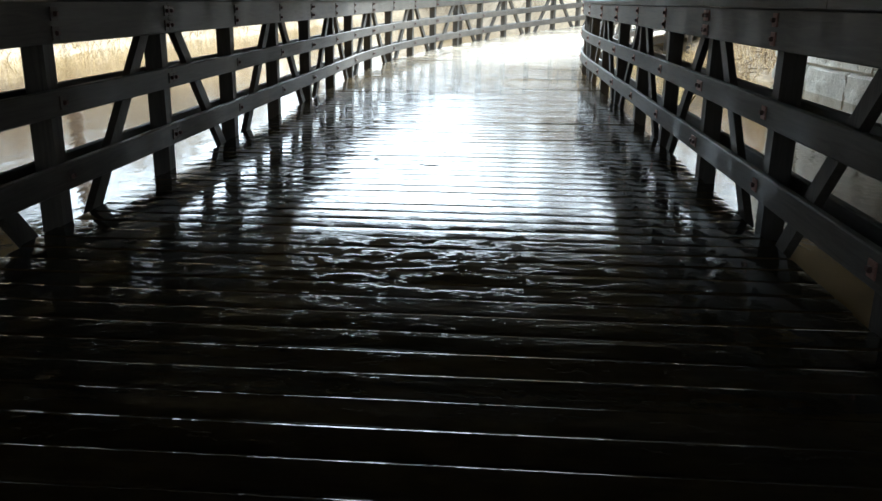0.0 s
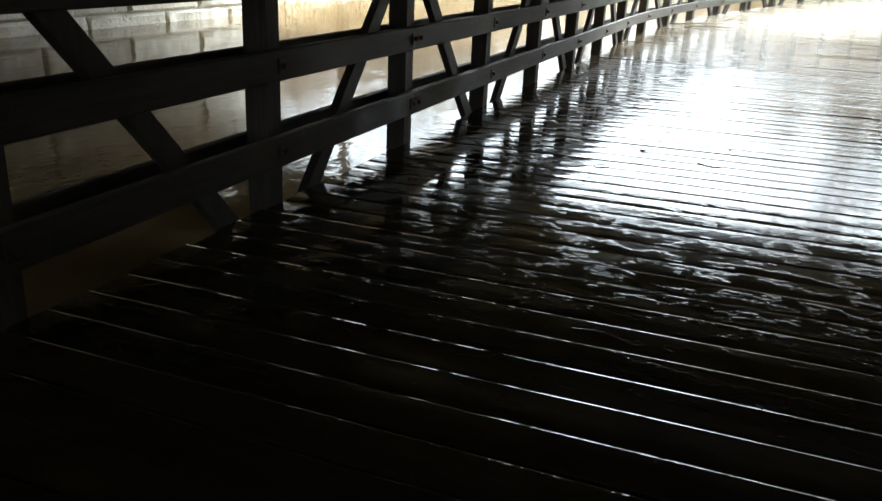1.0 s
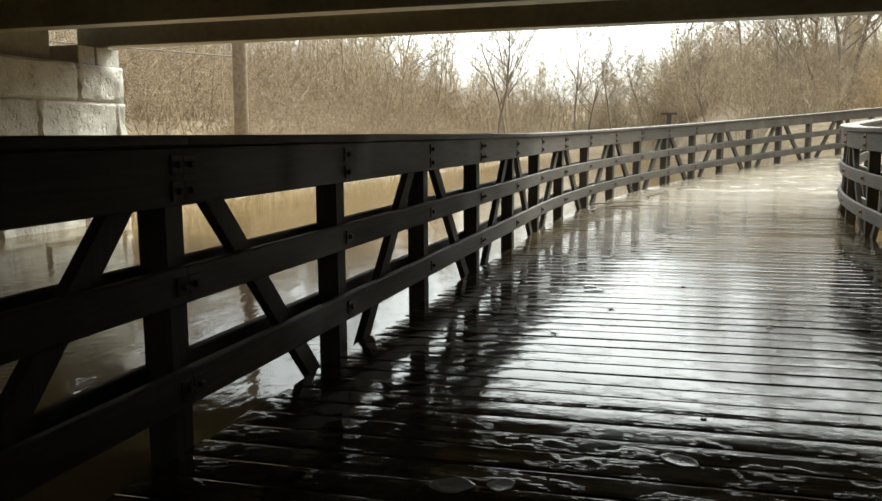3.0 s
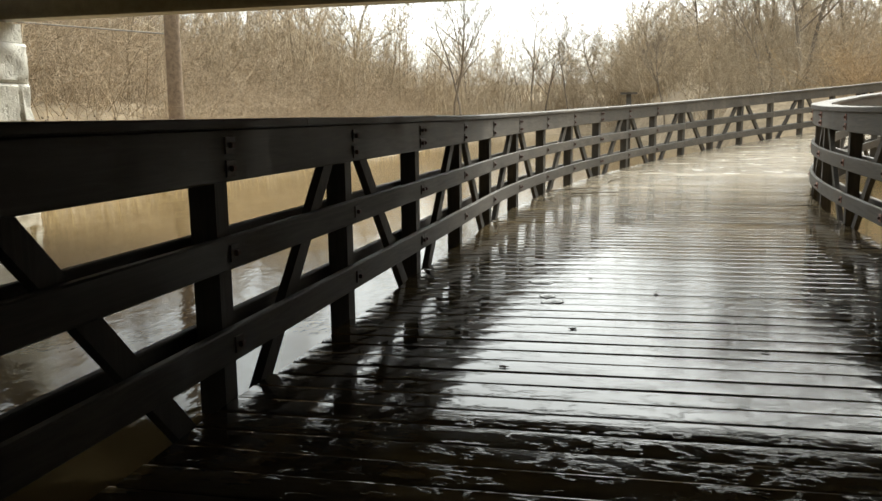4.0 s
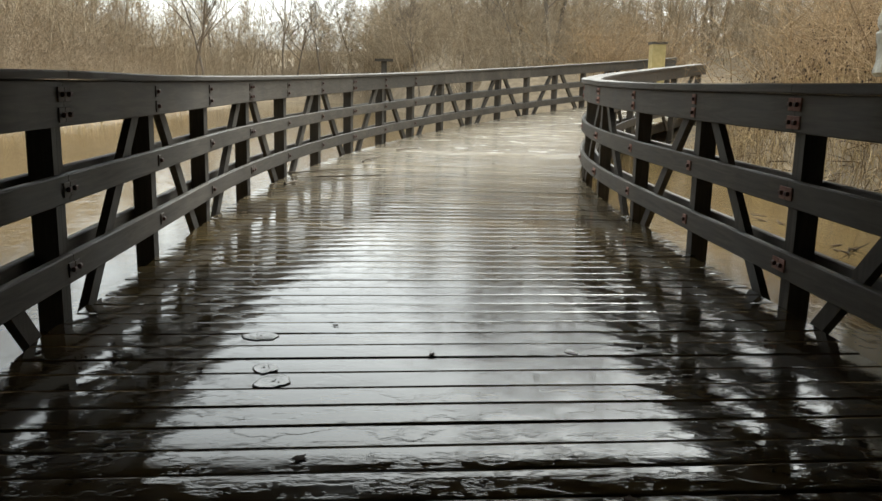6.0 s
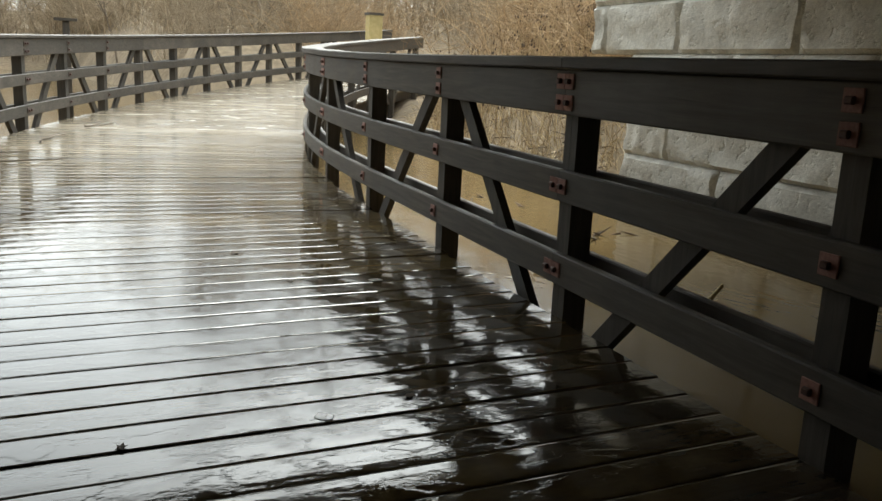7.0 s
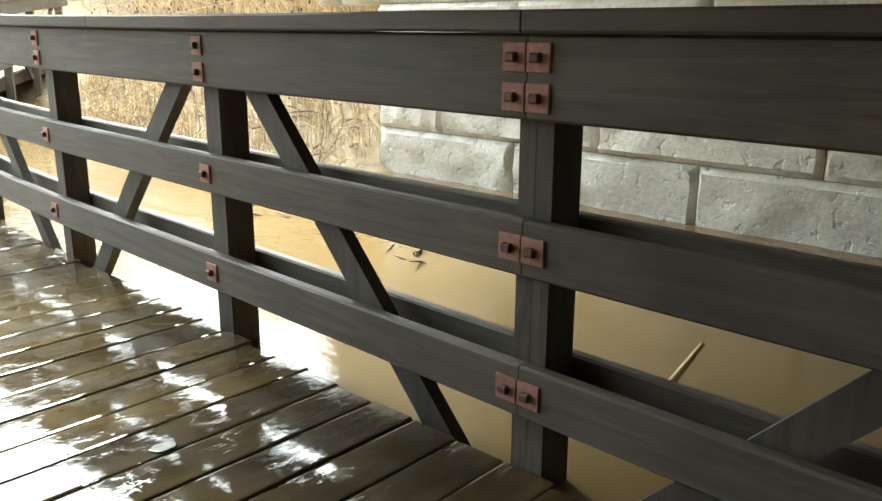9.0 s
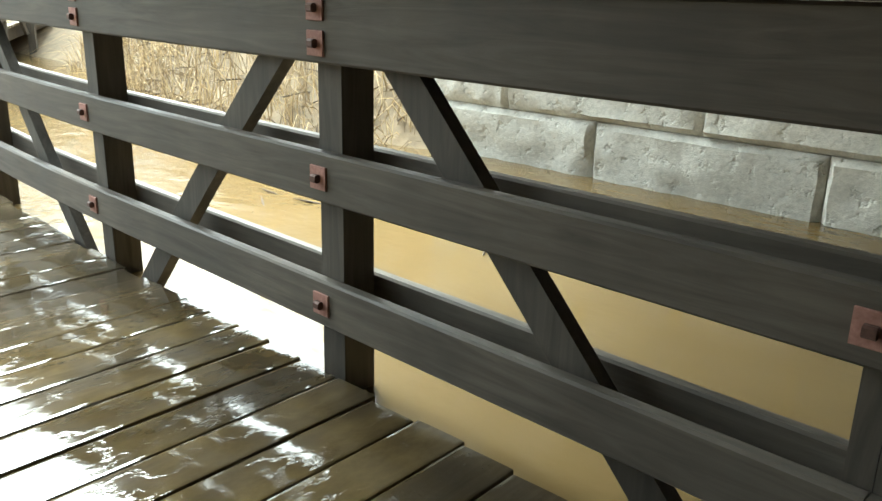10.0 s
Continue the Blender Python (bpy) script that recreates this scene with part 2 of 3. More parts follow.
def sweep(bm, s0, s1, o0, o1, z0, z1, step=0.43, c=0.006, wob=0.0):
    n = max(1, int(round((s1 - s0) / step))) if s1 > BEND else 1
    if wob:
        n = max(n, 4)
    rings = []
    for i in range(n + 1):
        s = s0 + (s1 - s0) * i / n
        w = 2 * wob * max(0.0, noise.noise((s * 0.9, o0 * 3, z0 * 5)) - 0.22)
        rings.append([at(s, o, z + w) for o, z in chamfered(o0, o1, z0, z1, c)])
    loft(bm, rings)


def box(bm, x0, x1, y0, y1, z0, z1, c=0.0):
    if c:
        loft(bm, [[(x, y, z0) for x, y in chamfered(x0, x1, y0, y1, c)], [(x, y, z1) for x, y in chamfered(x0, x1, y0, y1, c)]])
    else:
        loft(bm, [[(x0, y0, z), (x1, y0, z), (x1, y1, z), (x0, y1, z)] for z in (z0, z1)])


# ---- ground, one sheet to the horizon ----
def shore(x, y):
    """Metres inland of the water's edge; negative over the water."""
    if y > 0:
        wob = 1.2 * noise.noise((x * 0.12, y * 0.12, 3)) + 0.4 * noise.noise((x * 0.5, y * 0.5, 9))
        left = -10.9 - x + 0.1 * min(10, max(0, y - 25)) - 0.05 * max(0, y - 35)
        right = x - (5.3 + 0.03 * (y - 17) if y > 16.9 else 6.2)
        k = min(1, max(0, (x + 4) / 6))
        far = y - (70 * (1 - k) + 36 * k) + 0.4 * max(0, x - 2)
        return max(left, right, far) + wob * min(1, max(0, (y - 17) / 4))
    return max(-10.2 - x, x - 5.7)


def ground_height(x, y):
    d = shore(x, y)
    if d < 0:
        z = -0.12 + max(-0.9, 0.4 * d)
    elif x > 2 and y < 40:
        z = -0.12 + 0.75 * min(d, 1.7) + 0.33 * min(5, max(0, d - 1.7)) + 0.05 * max(0, d - 6.7)
    else:
        z = -0.12 + 0.24 * min(d, 8) + 0.1 * min(40, max(0, d - 8))
    if -21 < y < 15.3 and not -10.4 < x < 5.9:
        z = 3.2
    z += 0.16 * noise.noise((x * 0.4, y * 0.4, 0)) * (1 if d > 0.5 else 0)
    if y > 13 and x < 34:
        gap, run = nearest(x, y)
        if gap < 6:
            low = rise(min(run, 45)) - 0.3
            if z > low:
                k = min(1, max(0, (gap - 2.6) / 3.0))
                z = low + (z - low) * k
    return z


def axis_steps(lo, hi, fine0, fine1, step, far):
    a = list(np.arange(fine0, fine1 + 0.01, step))
    k = step
    p = fine1
    while p < hi:
        k *= 1.35
        p = min(hi, p + min(k, far))
        a.append(p)
    k = step
    p = fine0
    head = []
    while p > lo:
        k *= 1.35
        p = max(lo, p - min(k, far))
        head.append(p)
    return head[::-1] + a


gx = axis_steps(-900, 900, -32, 26, 0.8, 150)
gy = axis_steps(-900, 900, -14, 66, 0.8, 150)
verts = [(x, y, ground_height(x, y)) for y in gy for x in gx]
nx = len(gx)
faces = [(j * nx + i, j * nx + i + 1, (j + 1) * nx + i + 1, (j + 1) * nx + i) for j in range(len(gy) - 1) for i in range(nx - 1)]
me = bpy.data.meshes.new("ground")
me.from_pydata(verts, [], faces)
me.materials.append(EARTH)
me.shade_smooth()
tagged(new("ground", me), "tan leaf-littered river bank and wooded floodplain", "ground", kind="structure")

bm = bmesh.new()
bmesh.ops.create_grid(bm, x_segments=2, y_segments=2, size=1)
for v in bm.verts:
    v.co = (v.co.x * 90 - 5, v.co.y * 100 + 10, WATER)
tagged(link("water", bm, MUD_WATER), "calm muddy brown flood water up to the boardwalk", "water", kind="structure")


# ---- bridge overhead ----
GIRDER_Z, FASCIA = 2.89, 15.72
bridge = empty("bridge", "road bridge with tan painted steel girders over the path", "bridge", "structure")
for i in range(14):
    y = FASCIA - (2.35 * i if i < 2 else 2.35 + 2.62 * (i - 1))
    bm = bmesh.new()
    x0, x1 = -10.75, 6.35
    prof = [(-0.16, 0), (0.16, 0), (0.16, 0.03), (0.02, 0.045), (0.02, 0.72), (0.16, 0.735), (0.16, 0.765), (-0.16, 0.765), (-0.16, 0.735), (-0.02, 0.72), (-0.02, 0.045), (-0.16, 0.03)]
    loft(bm, [[(x, y + p, GIRDER_Z + q) for p, q in prof] for x in (x0, x1)])
    part("girder", bm, STEEL, bridge)
# its unseen rear is lengthened to hold back daylight from behind the start
bm = bmesh.new()
box(bm, -14.0, 9.6, -21, 16.15, GIRDER_Z + 0.768, GIRDER_Z + 1.05)
part("deck_slab", bm, CONCRETE, bridge)
bm = bmesh.new()
box(bm, -14.0, 9.6, 15.85, 16.2, GIRDER_Z + 1.054, GIRDER_Z + 1.9, 0.02)
part("parapet", bm, CONCRETE, bridge)


# ---- stone abutments ----
def block_mesh(w, h, seed):
    """A rock-faced block: its face in the x, z plane looks to -y."""
    bm = bmesh.new()
    cols, rows, c = 16, 8, 0.05
    xs = [0.004] + [c + (w - 2 * c) * i / (cols - 2) for i in range(cols - 1)] + [w - 0.004]
    zs = [0.003] + [c + (h - 2 * c) * i / (rows - 2) for i in range(rows - 1)] + [h - 0.003]
    grid = []
    for z in zs:
        row = []
        for x in xs:
            edge = x in (xs[0], xs[-1]) or z in (zs[0], zs[-1])
            d = 0.0 if edge else -0.05 - 0.03 * noise.noise((x * 3.4 + seed * 7, z * 4.6, 1.5)) - 0.04 * noise.noise((x * 8 + seed, z * 8, 4.5))
            row.append(bm.verts.new((x, d, z)))
        grid.append(row)
    for j in range(len(zs) - 1):
        for i in range(len(xs) - 1):
            bm.faces.new((grid[j][i], grid[j][i + 1], grid[j + 1][i + 1], grid[j + 1][i]))
    rim = grid[0] + [g[-1] for g in grid[1:]] + grid[-1][-2::-1] + [g[0] for g in grid[-2:0:-1]]
    back = [bm.verts.new((v.co.x, 0.3, v.co.z)) for v in rim]
    for i in range(len(rim)):
        k = (i + 1) % len(rim)
        bm.faces.new((rim[i], rim[k], back[k], back[i]))
    bmesh.ops.recalc_face_normals(bm, faces=bm.faces)
    me = bpy.data.meshes.new("block")
    bm.to_mesh(me)
    bm.free()
    me.materials.append(STONE)
    me.shade_smooth()
    me.set_sharp_from_angle(angle=radians(38))
    return me


COURSE, BLOCK = 0.61, 1.8
CUT = {}


def cut_block(w, k):
    """One of a few meshes for a block w metres long."""
    if (w, k) not in CUT:
        CUT[w, k] = block_mesh(w, COURSE, 7 * k + int(w * 10))
    return CUT[w, k]


def abutment(name, x, face, base, courses, top, shoulder=9.0):
    """face is +1 where the wall looks to +x. courses, from the bottom: far end of the course and the lengths of its first blocks; from the sixth on they stand beside the bridge, down to shoulder."""
    wall = empty(name, "abutment wall of big pale rock-faced stone blocks", "wall", "structure")
    bm = bmesh.new()
    box(bm, *sorted((x - face * 0.08, x - face * 0.9)), -21, min(c[0] for c in courses) - 0.02, -0.9, top)
    part("core", bm, MORTAR, wall)
    k = 0
    for c, (y, *lengths) in enumerate(courses):
        while y > (-9 if c < 5 else shoulder):
            w = lengths.pop(0) if lengths else BLOCK
            ob = new("block", cut_block(w, k % (7 if w == BLOCK else 2)))
            ob.parent = wall
            z = base + COURSE * c
            ob.matrix_basis = pose(x, y, z, 0, 0, -90) if face < 0 else pose(x, y - w, z, 0, 0, 90)
            y -= w
            k += 1 if k % 5 else 3
    return wall


abutment("wall_west", -10.1, 1, -0.48, [(15.98, 1.14), (15.98, 0.25), (15.98, 1.14), (15.98, 0.25), (15.98, 1.14)], 2.55)
# sixth course and up: unseen, added to keep sky reflections off water and deck
abutment("wall_east", 5.5, -1, -0.225, [(17.26,), (17.26, 0.9), (17.26,), (18.2, 0.35, 1.48), (18.2, 0.94), (18.2, 0.35, 1.48), (18.2, 0.94, 0.89), (18.2, 0.35, 1.48)], 2.8, 16.4)
# core of the added upper courses, likewise only there to block sky
bm = bmesh.new()
box(bm, 5.58, 6.4, 16.4, 18.18, 2.85, 4.6)
tagged(link("wall_shoulder_east", bm, MORTAR), "unseen stone shoulder added beside the bridge deck to block the sky", "wall", kind="structure")
for y0, y1 in ((14.95, 15.36), (15.4, 15.97)):
    bm = bmesh.new()
    box(bm, -10.95, -10.13, y0, y1, 2.576, 2.86, 0.02)
    tagged(link("trim_block", bm, STONE), "small white painted stone block capping the abutment end", "trim", kind="structure")
for x, s in ((-10.1, -1), (5.5, 1)):
    bm = bmesh.new()
    box(bm, *sorted((x + s * 0.22, x + s * 0.7)), -21, 14.55 if s < 0 else 16.3, 2.58 if s < 0 else 2.85, GIRDER_Z + 0.765)
    tagged(link("wall_back_west" if s < 0 else "wall_back_east", bm, CONCRETE), "stained tan concrete backwall behind the girder ends", "wall", kind="structure")
    bm = bmesh.new()
    box(bm, *sorted((x + s * 0.02, x + s * 0.9)), -21, 14.9 if s < 0 else 18.2, 2.574 if s < 0 else 2.829, 2.579 if s < 0 else 2.845)
    tagged(link("trim", bm, CONCRETE), "thin concrete bearing seat on the abutment", "trim", kind="structure")


# ---- boardwalk railings ----


def s_of(a, off):
    return a if a <= BEND else BEND + (a - BEND) / (1 - off * CURVE)


def fixing(rail, s, z, side, inner, mat, label):
    """A square washer with its bolt on the inner face of a rail."""
    bm = bmesh.new()
    o = side * (inner - 0.008)
    p = sorted((o, side * (inner + 0.001)))
    sweep(bm, s - 0.04, s + 0.04, p[0], p[1], z - 0.04, z + 0.04, 1, 0.002)
    w = part("washer", bm, mat, rail, label)
    bm = bmesh.new()
    q = sorted((side * (inner - 0.03), side * (inner - 0.007)))
    sweep(bm, s - 0.014, s + 0.014, q[0], q[1], z - 0.014, z + 0.014, 1, 0.006)
    part("bolt", bm, BOLT, w)


def railing(name, side, a_mid, spacing, wide, beyond, first, last, splice, levels, thick, washer, label):
    """side -1 is the west railing. Posts stand spacing apart up to a_mid, the last bay by wide wider, and beyond apart past it; every second one carries two braces. levels: lower and upper edge of the three rails."""
    thing = empty(name, label, "railing", "", "boardwalk railings")
    posts = [s_of(a_mid + (spacing * k - wide if k < 0 else beyond * k), side * HALF) for k in range(first, last + 1)]
    def span(s0, s1, o0, o1, z0, z1, **kw):
        bm = bmesh.new()
        p = sorted((side * (HALF + o0), side * (HALF + o1)))
        sweep(bm, s0, s1, p[0], p[1], z0, z1, **kw)
        return bm
    under = levels[2][1] + 0.0008
    for k, s in zip(range(first, last + 1), posts):
        lean = 0.004 * noise.noise((k * 1.7, side, 0))
        halves = ((-0.062, -0.001), (0.001, 0.062)) if (k - splice) % 3 == 0 else ((-0.06, 0.06),)
        for a, b in halves:
            part("post", span(s + a, s + b, 0.052 + lean, 0.19 + lean, -0.9, under - 0.001, step=9), POST, thing)
        if k % 2:
            for d in (-1, 1):
                i = k + d
                if first <= i <= last:
                    t = posts[i - first]
                    top, foot = s + d * 0.12, t - d * 0.2
                    bm = bmesh.new()
                    rings = []
                    for q in range(5):
                        f = q / 4
                        ss, zz = foot + (top - foot) * f, -0.25 + (under + 0.23) * f
                        rings.append([at(ss + e, side * (HALF + o), zz) for o, e in ((0.06, -0.078), (0.115, -0.078), (0.115, 0.078), (0.06, 0.078))])
                    loft(bm, rings)
                    part("brace", bm, POST, thing)
    # boards run from splice to splice
    cuts = [posts[0] - 0.3] + [s for k, s in zip(range(first, last + 1), posts) if (k - splice) % 3 == 0 and posts[0] < s < posts[-1]] + [posts[-1] + 0.3]
    for s0, s1 in zip(cuts, cuts[1:]):
        for nm, z0, z1 in zip(("bottom_rail", "middle_rail", "top_rail"), *zip(*levels)):
            board = part(nm, span(s0 + 0.002, s1 - 0.002, 0.0, 0.05, z0, z1, c=0.008), RAIL, thing)
            part(nm, span(s0 + 0.002, s1 - 0.002, 0.192, 0.24, z0, z1, c=0.008), RAIL, thing)
            zs = (z0 + 0.063, z0 + 0.172) if nm == "top_rail" else ((z0 + z1) / 2,)
            for s in posts:
                if s0 - 0.01 <= s <= s1 + 0.01 and -1 < s < 26:
                    off = 0.043 if abs(s - s0) < 0.01 else -0.043 if abs(s - s1) < 0.01 else 0.0
                    for z in zs:
                        fixing(board, s + off, z, side, HALF, *washer)
        mid = s0 + (s1 - s0) * 0.5
        for a, b in ((s0, mid), (mid, s1)):
            part("cap", span(a + 0.003, b - 0.003, -0.035, 0.265, under, under + thick, c=0.008, wob=0.008), RAIL, thing, "flat grey handrail cap board")
    return thing


railing("railing_west", -1, 11.799, 1.739, 0.0, 1.739, -10, 17, 0, ((0.195, 0.36), (0.645, 0.805), (1.065, 1.312)), 0.047, (DARK_WASHER, "dark brown square washer"), "dark weathered timber railing with diagonal braces, wet boardwalk edge")
railing("railing_east", 1, 12.180, 1.717, 0.105, 1.785, -9, 11, 0, ((0.187, 0.357), (0.637, 0.807), (1.095, 1.33)), 0.062, (RUST, "rusty red square washer"), "dark weathered timber railing with rusty square washers")

# ---- stringers under the planks ----
for off in (-2.0, -0.7, 0.7, 2.0):
    bm = bmesh.new()
    sweep(bm, -6, 44, off - 0.05, off + 0.05, -0.3, -0.052, 0.8)
    tagged(link("stringer", bm, POST), "dark wet timber joist under the boardwalk planks", "joist", kind="structure", group="boardwalk joists")


# ---- plants ----
def tube(points, radii, sides=3):
    """Vertices and faces of a tapered bent tube."""
    vs, fs = [], []
    up = np.array((0.31, 0.2, 0.93))
    for i, (p, r) in enumerate(zip(points, radii)):
        d = points[min(i + 1, len(points) - 1)] - points[max(i - 1, 0)]
        u = np.cross(d, up)
        if np.linalg.norm(u) < 1e-4:
            u = np.cross(d, (1, 0, 0))
        u /= np.linalg.norm(u)
        w = np.cross(d, u)
        w /= max(1e-6, np.linalg.norm(w))
        for k in range(sides):
            a = 2 * math.pi * k / sides
            vs.append(p + r * (math.cos(a) * u + math.sin(a) * w))
    for i in range(len(points) - 1):
        for k in range(sides):
            a, b = i * sides + k, i * sides + (k + 1) % sides
            fs.append((a, b, b + sides, a + sides))
    return vs, fs


class Heap:
    """Collects quads and makes one mesh of them."""

    def __init__(self):
        self.v, self.f, self.n = [], [], 0

    def add(self, v, f):
        self.v.append(np.asarray(v, dtype=np.float32))
        self.f.append(np.asarray(f, dtype=np.int32) + self.n)
        self.n += len(v)

    def arrays(self):
        return np.concatenate(self.v), np.concatenate(self.f)

    def mesh(self, name, mat):
        v, f = self.arrays()
        me = bpy.data.meshes.new(name)
        me.vertices.add(len(v))
        me.vertices.foreach_set("co", v.ravel())
        me.loops.add(f.size)
        me.loops.foreach_set("vertex_index", f.ravel())
        me.polygons.add(len(f))
        me.polygons.foreach_set("loop_start", np.arange(0, f.size, 4, dtype=np.int32))
        me.update(calc_edges=True)
        me.materials.append(mat)
        return me


def shrub(seed, stems=30, height=3.0, spread=2.2):
    r = random.Random(seed)
    h = Heap()
    for _ in range(stems):
        a, lean = r.uniform(0, 6.28), r.uniform(0.05, 1.0)
        base = np.array((r.gauss(0, 0.3) * spread, r.gauss(0, 0.3) * spread, -0.1))
        d = np.array((math.cos(a) * lean, math.sin(a) * lean, 1.0))
        ln = height * r.uniform(0.5, 1.15)
        pts, p = [base], base
        for i in range(4):
            d = d / np.linalg.norm(d) + np.array((r.gauss(0, 0.22), r.gauss(0, 0.22), -0.13 * lean))
            p = p + d / np.linalg.norm(d) * ln / 4
            pts.append(p)
        w = r.uniform(0.006, 0.014)
        h.add(*tube(pts, [w, w * 0.85, w * 0.65, w * 0.45, w * 0.2]))
        for i in range(11):
            f = r.uniform(0.15, 0.98) * 4
            k = min(3, int(f))
            q = pts[k] + (pts[k + 1] - pts[k]) * (f - k)
            e = np.array((r.gauss(0, 0.8), r.gauss(0, 0.8), r.uniform(-0.2, 0.9)))
            e = e / np.linalg.norm(e) * ln * r.uniform(0.12, 0.36)
            h.add(*tube([q, q + e], [w * 0.5, w * 0.16]))
    return h.arrays()


SHRUBS = [shrub(k) for k in range(8)]


def thicket(name, label, places, seed, mat):
    r = random.Random(seed)
    h = Heap()
    for x, y, size in places:
        size = min(size, 0.75 + 0.13 * max(0.0, shore(x, y) - 4)) if x < -6 else size
        v, f = SHRUBS[r.randrange(8)]
        a = r.uniform(0, 6.28)
        c, s = math.cos(a), math.sin(a)
        m = np.array(((c, -s, 0), (s, c, 0), (0, 0, 1))) * size
        h.add(v @ m.T.astype(np.float32) + np.array((x, y, ground_height(x, y)), dtype=np.float32), f)
    return tagged(new(name, h.mesh(name, mat)), label, "brush", kind="stuff")


def scatter(n, x0, x1, y0, y1, seed, lo, hi, test):
    r = random.Random(seed)
    out = []
    while len(out) < n:
        x, y = r.uniform(x0, x1), r.uniform(y0, y1)
        if test(x, y):
            out.append((x, y, r.uniform(lo, hi)))
    return out


def clear(x, y):
    """Off the boardwalk."""
    if y < 14:
        return False
    return nearest(x, y)[0] > 3.2


def seen_past_pole(x, y):
    """Keeps the brush off the strip of grass before the utility pole."""
    d = math.atan2(x + 0.7, y - 4.5) - math.atan2(-12.2, 20.3)
    return abs(d) > 0.05 or y > 28


thicket("thicket_west", "dense tan leafless brush on the bank over the water", scatter(290, -40, -10, 17, 68, 1, 0.9, 2.0, lambda x, y: shore(x, y) > 5.5 and clear(x, y) and seen_past_pole(x, y)), 1, BRUSH)
thicket("thicket_shore", "low tan brush along the edge of the flood", scatter(150, -26, -11, 20, 52, 12, 0.3, 0.75, lambda x, y: 1.0 < shore(x, y) < 7 and math.atan2(x + 0.7, y - 4.5) > -0.565), 12, BRUSH)
thicket("thicket_far", "dense tan leafless brush on the far bank", scatter(170, -44, 2, 66, 90, 2, 1.6, 2.6, lambda x, y: shore(x, y) > 1.5 and clear(x, y)), 2, TWIG)
thicket("thicket_north", "tall tan leafless brush behind the bend of the boardwalk", scatter(170, -4, 40, 40, 70, 4, 0.9, 2.0, lambda x, y: shore(x, y) > 2.5 and clear(x, y)), 4, TWIG)
thicket("thicket_east", "tangled tan brush on the bank beside the boardwalk", scatter(170, 6.6, 26, 18.4, 44, 3, 0.5, 1.35, lambda x, y: shore(x, y) > 1.6 and clear(x, y)), 3, GOLDEN)


def sapling(seed):
    """A clump of tall slender stems with fine side twigs."""
    r = random.Random(seed)
    h = Heap()
    for _ in range(5):
        p = np.array((r.gauss(0, 0.9), r.gauss(0, 0.9), -0.3))
        d = np.array((r.gauss(0, 0.13), r.gauss(0, 0.13), 1.0))
        ln = r.uniform(5.5, 9.0)
        pts = [p]
        for i in range(5):
            d = d / np.linalg.norm(d) + np.array((r.gauss(0, 0.1), r.gauss(0, 0.1), 0))
            pts.append(pts[-1] + d / np.linalg.norm(d) * ln / 5)
        w = r.uniform(0.028, 0.05)
        h.add(*tube(pts, [w, w * 0.85, w * 0.65, w * 0.48, w * 0.3, w * 0.12]))
        for i in range(24):
            f = r.uniform(0.2, 0.98) * 5
            k = min(4, int(f))
            q = pts[k] + (pts[k + 1] - pts[k]) * (f - k)
            e = np.array((r.gauss(0, 0.7), r.gauss(0, 0.7), r.uniform(0.3, 1.1)))
            e = e / np.linalg.norm(e) * r.uniform(0.6, 1.9) * (1.15 - f / 6)
            h.add(*tube([q, q + e], [0.016, 0.006]))
            for _ in range(2):
                g = e * 0.5 + np.array((r.gauss(0, 0.25), r.gauss(0, 0.25), r.gauss(0.1, 0.2)))
                h.add(*tube([q + e * 0.5, q + e * 0.5 + g * 0.7], [0.01, 0.005]))
    return h.arrays()


SAPLINGS = [sapling(60 + k) for k in range(6)]


def in_gap(x, y):
    """The low stretch of the far bank where the sky shows."""
    return -0.265 < math.atan2(x + 0.6, y - 4) < -0.05


def low_woods(x, y):
    a = math.atan2(x + 0.7, y - 6)
    return 1.05 if in_gap(x, y) else 0.95 if -0.07 < a < 0.14 else 1.12 if a < -0.25 else 1.05


h = Heap()
sr = random.Random(21)
west_bank = scatter(45, -40, -14, 42, 66, 23, 0.75, 1.1, lambda x, y: shore(x, y) > 5 and clear(x, y) and math.atan2(x + 0.6, y - 4) < -0.265)
for x, y, size in west_bank + scatter(330, -46, 44, 24, 90, 22, 0.65, 1.2, lambda x, y: shore(x, y) > (3 if in_gap(x, y) else 8) and clear(x, y) and (not in_gap(x, y) or y > 66)):
    v, f = SAPLINGS[sr.randrange(6)]
    size *= low_woods(x, y)
    a = sr.uniform(0, 6.28)
    m = np.array(((math.cos(a), -math.sin(a), 0), (math.sin(a), math.cos(a), 0), (0, 0, 1))) * size
    h.add(v @ m.T.astype(np.float32) + np.array((x, y, ground_height(x, y)), dtype=np.float32), f)
tagged(new("woods", h.mesh("woods", TWIG)), "hazy leafless young woods behind the river banks", "woods", kind="stuff")


def reeds(name, label, places, seed, lo, hi):
    r = random.Random(seed)
    h = Heap()
    for x, y, _ in places:
        z = ground_height(x, y)
        ln = r.uniform(lo, hi)
        a, lean = r.uniform(0, 6.28), abs(r.gauss(0, 0.95))
        d = np.array((math.cos(a) * lean, math.sin(a) * lean, 1.0))
        p = np.array((x, y, z - 0.05))
        q = p + d / np.linalg.norm(d) * ln * 0.6
        t = q + (d + np.array((0, 0, -0.9 * lean - 0.1))) / 1.1 * ln * 0.4
        w = r.uniform(0.003, 0.007)
        h.add(*tube([p, q, t], [w, w * 0.8, w * 0.25]))
    return tagged(new(name, h.mesh(name, REED)), label, "reeds", kind="stuff")


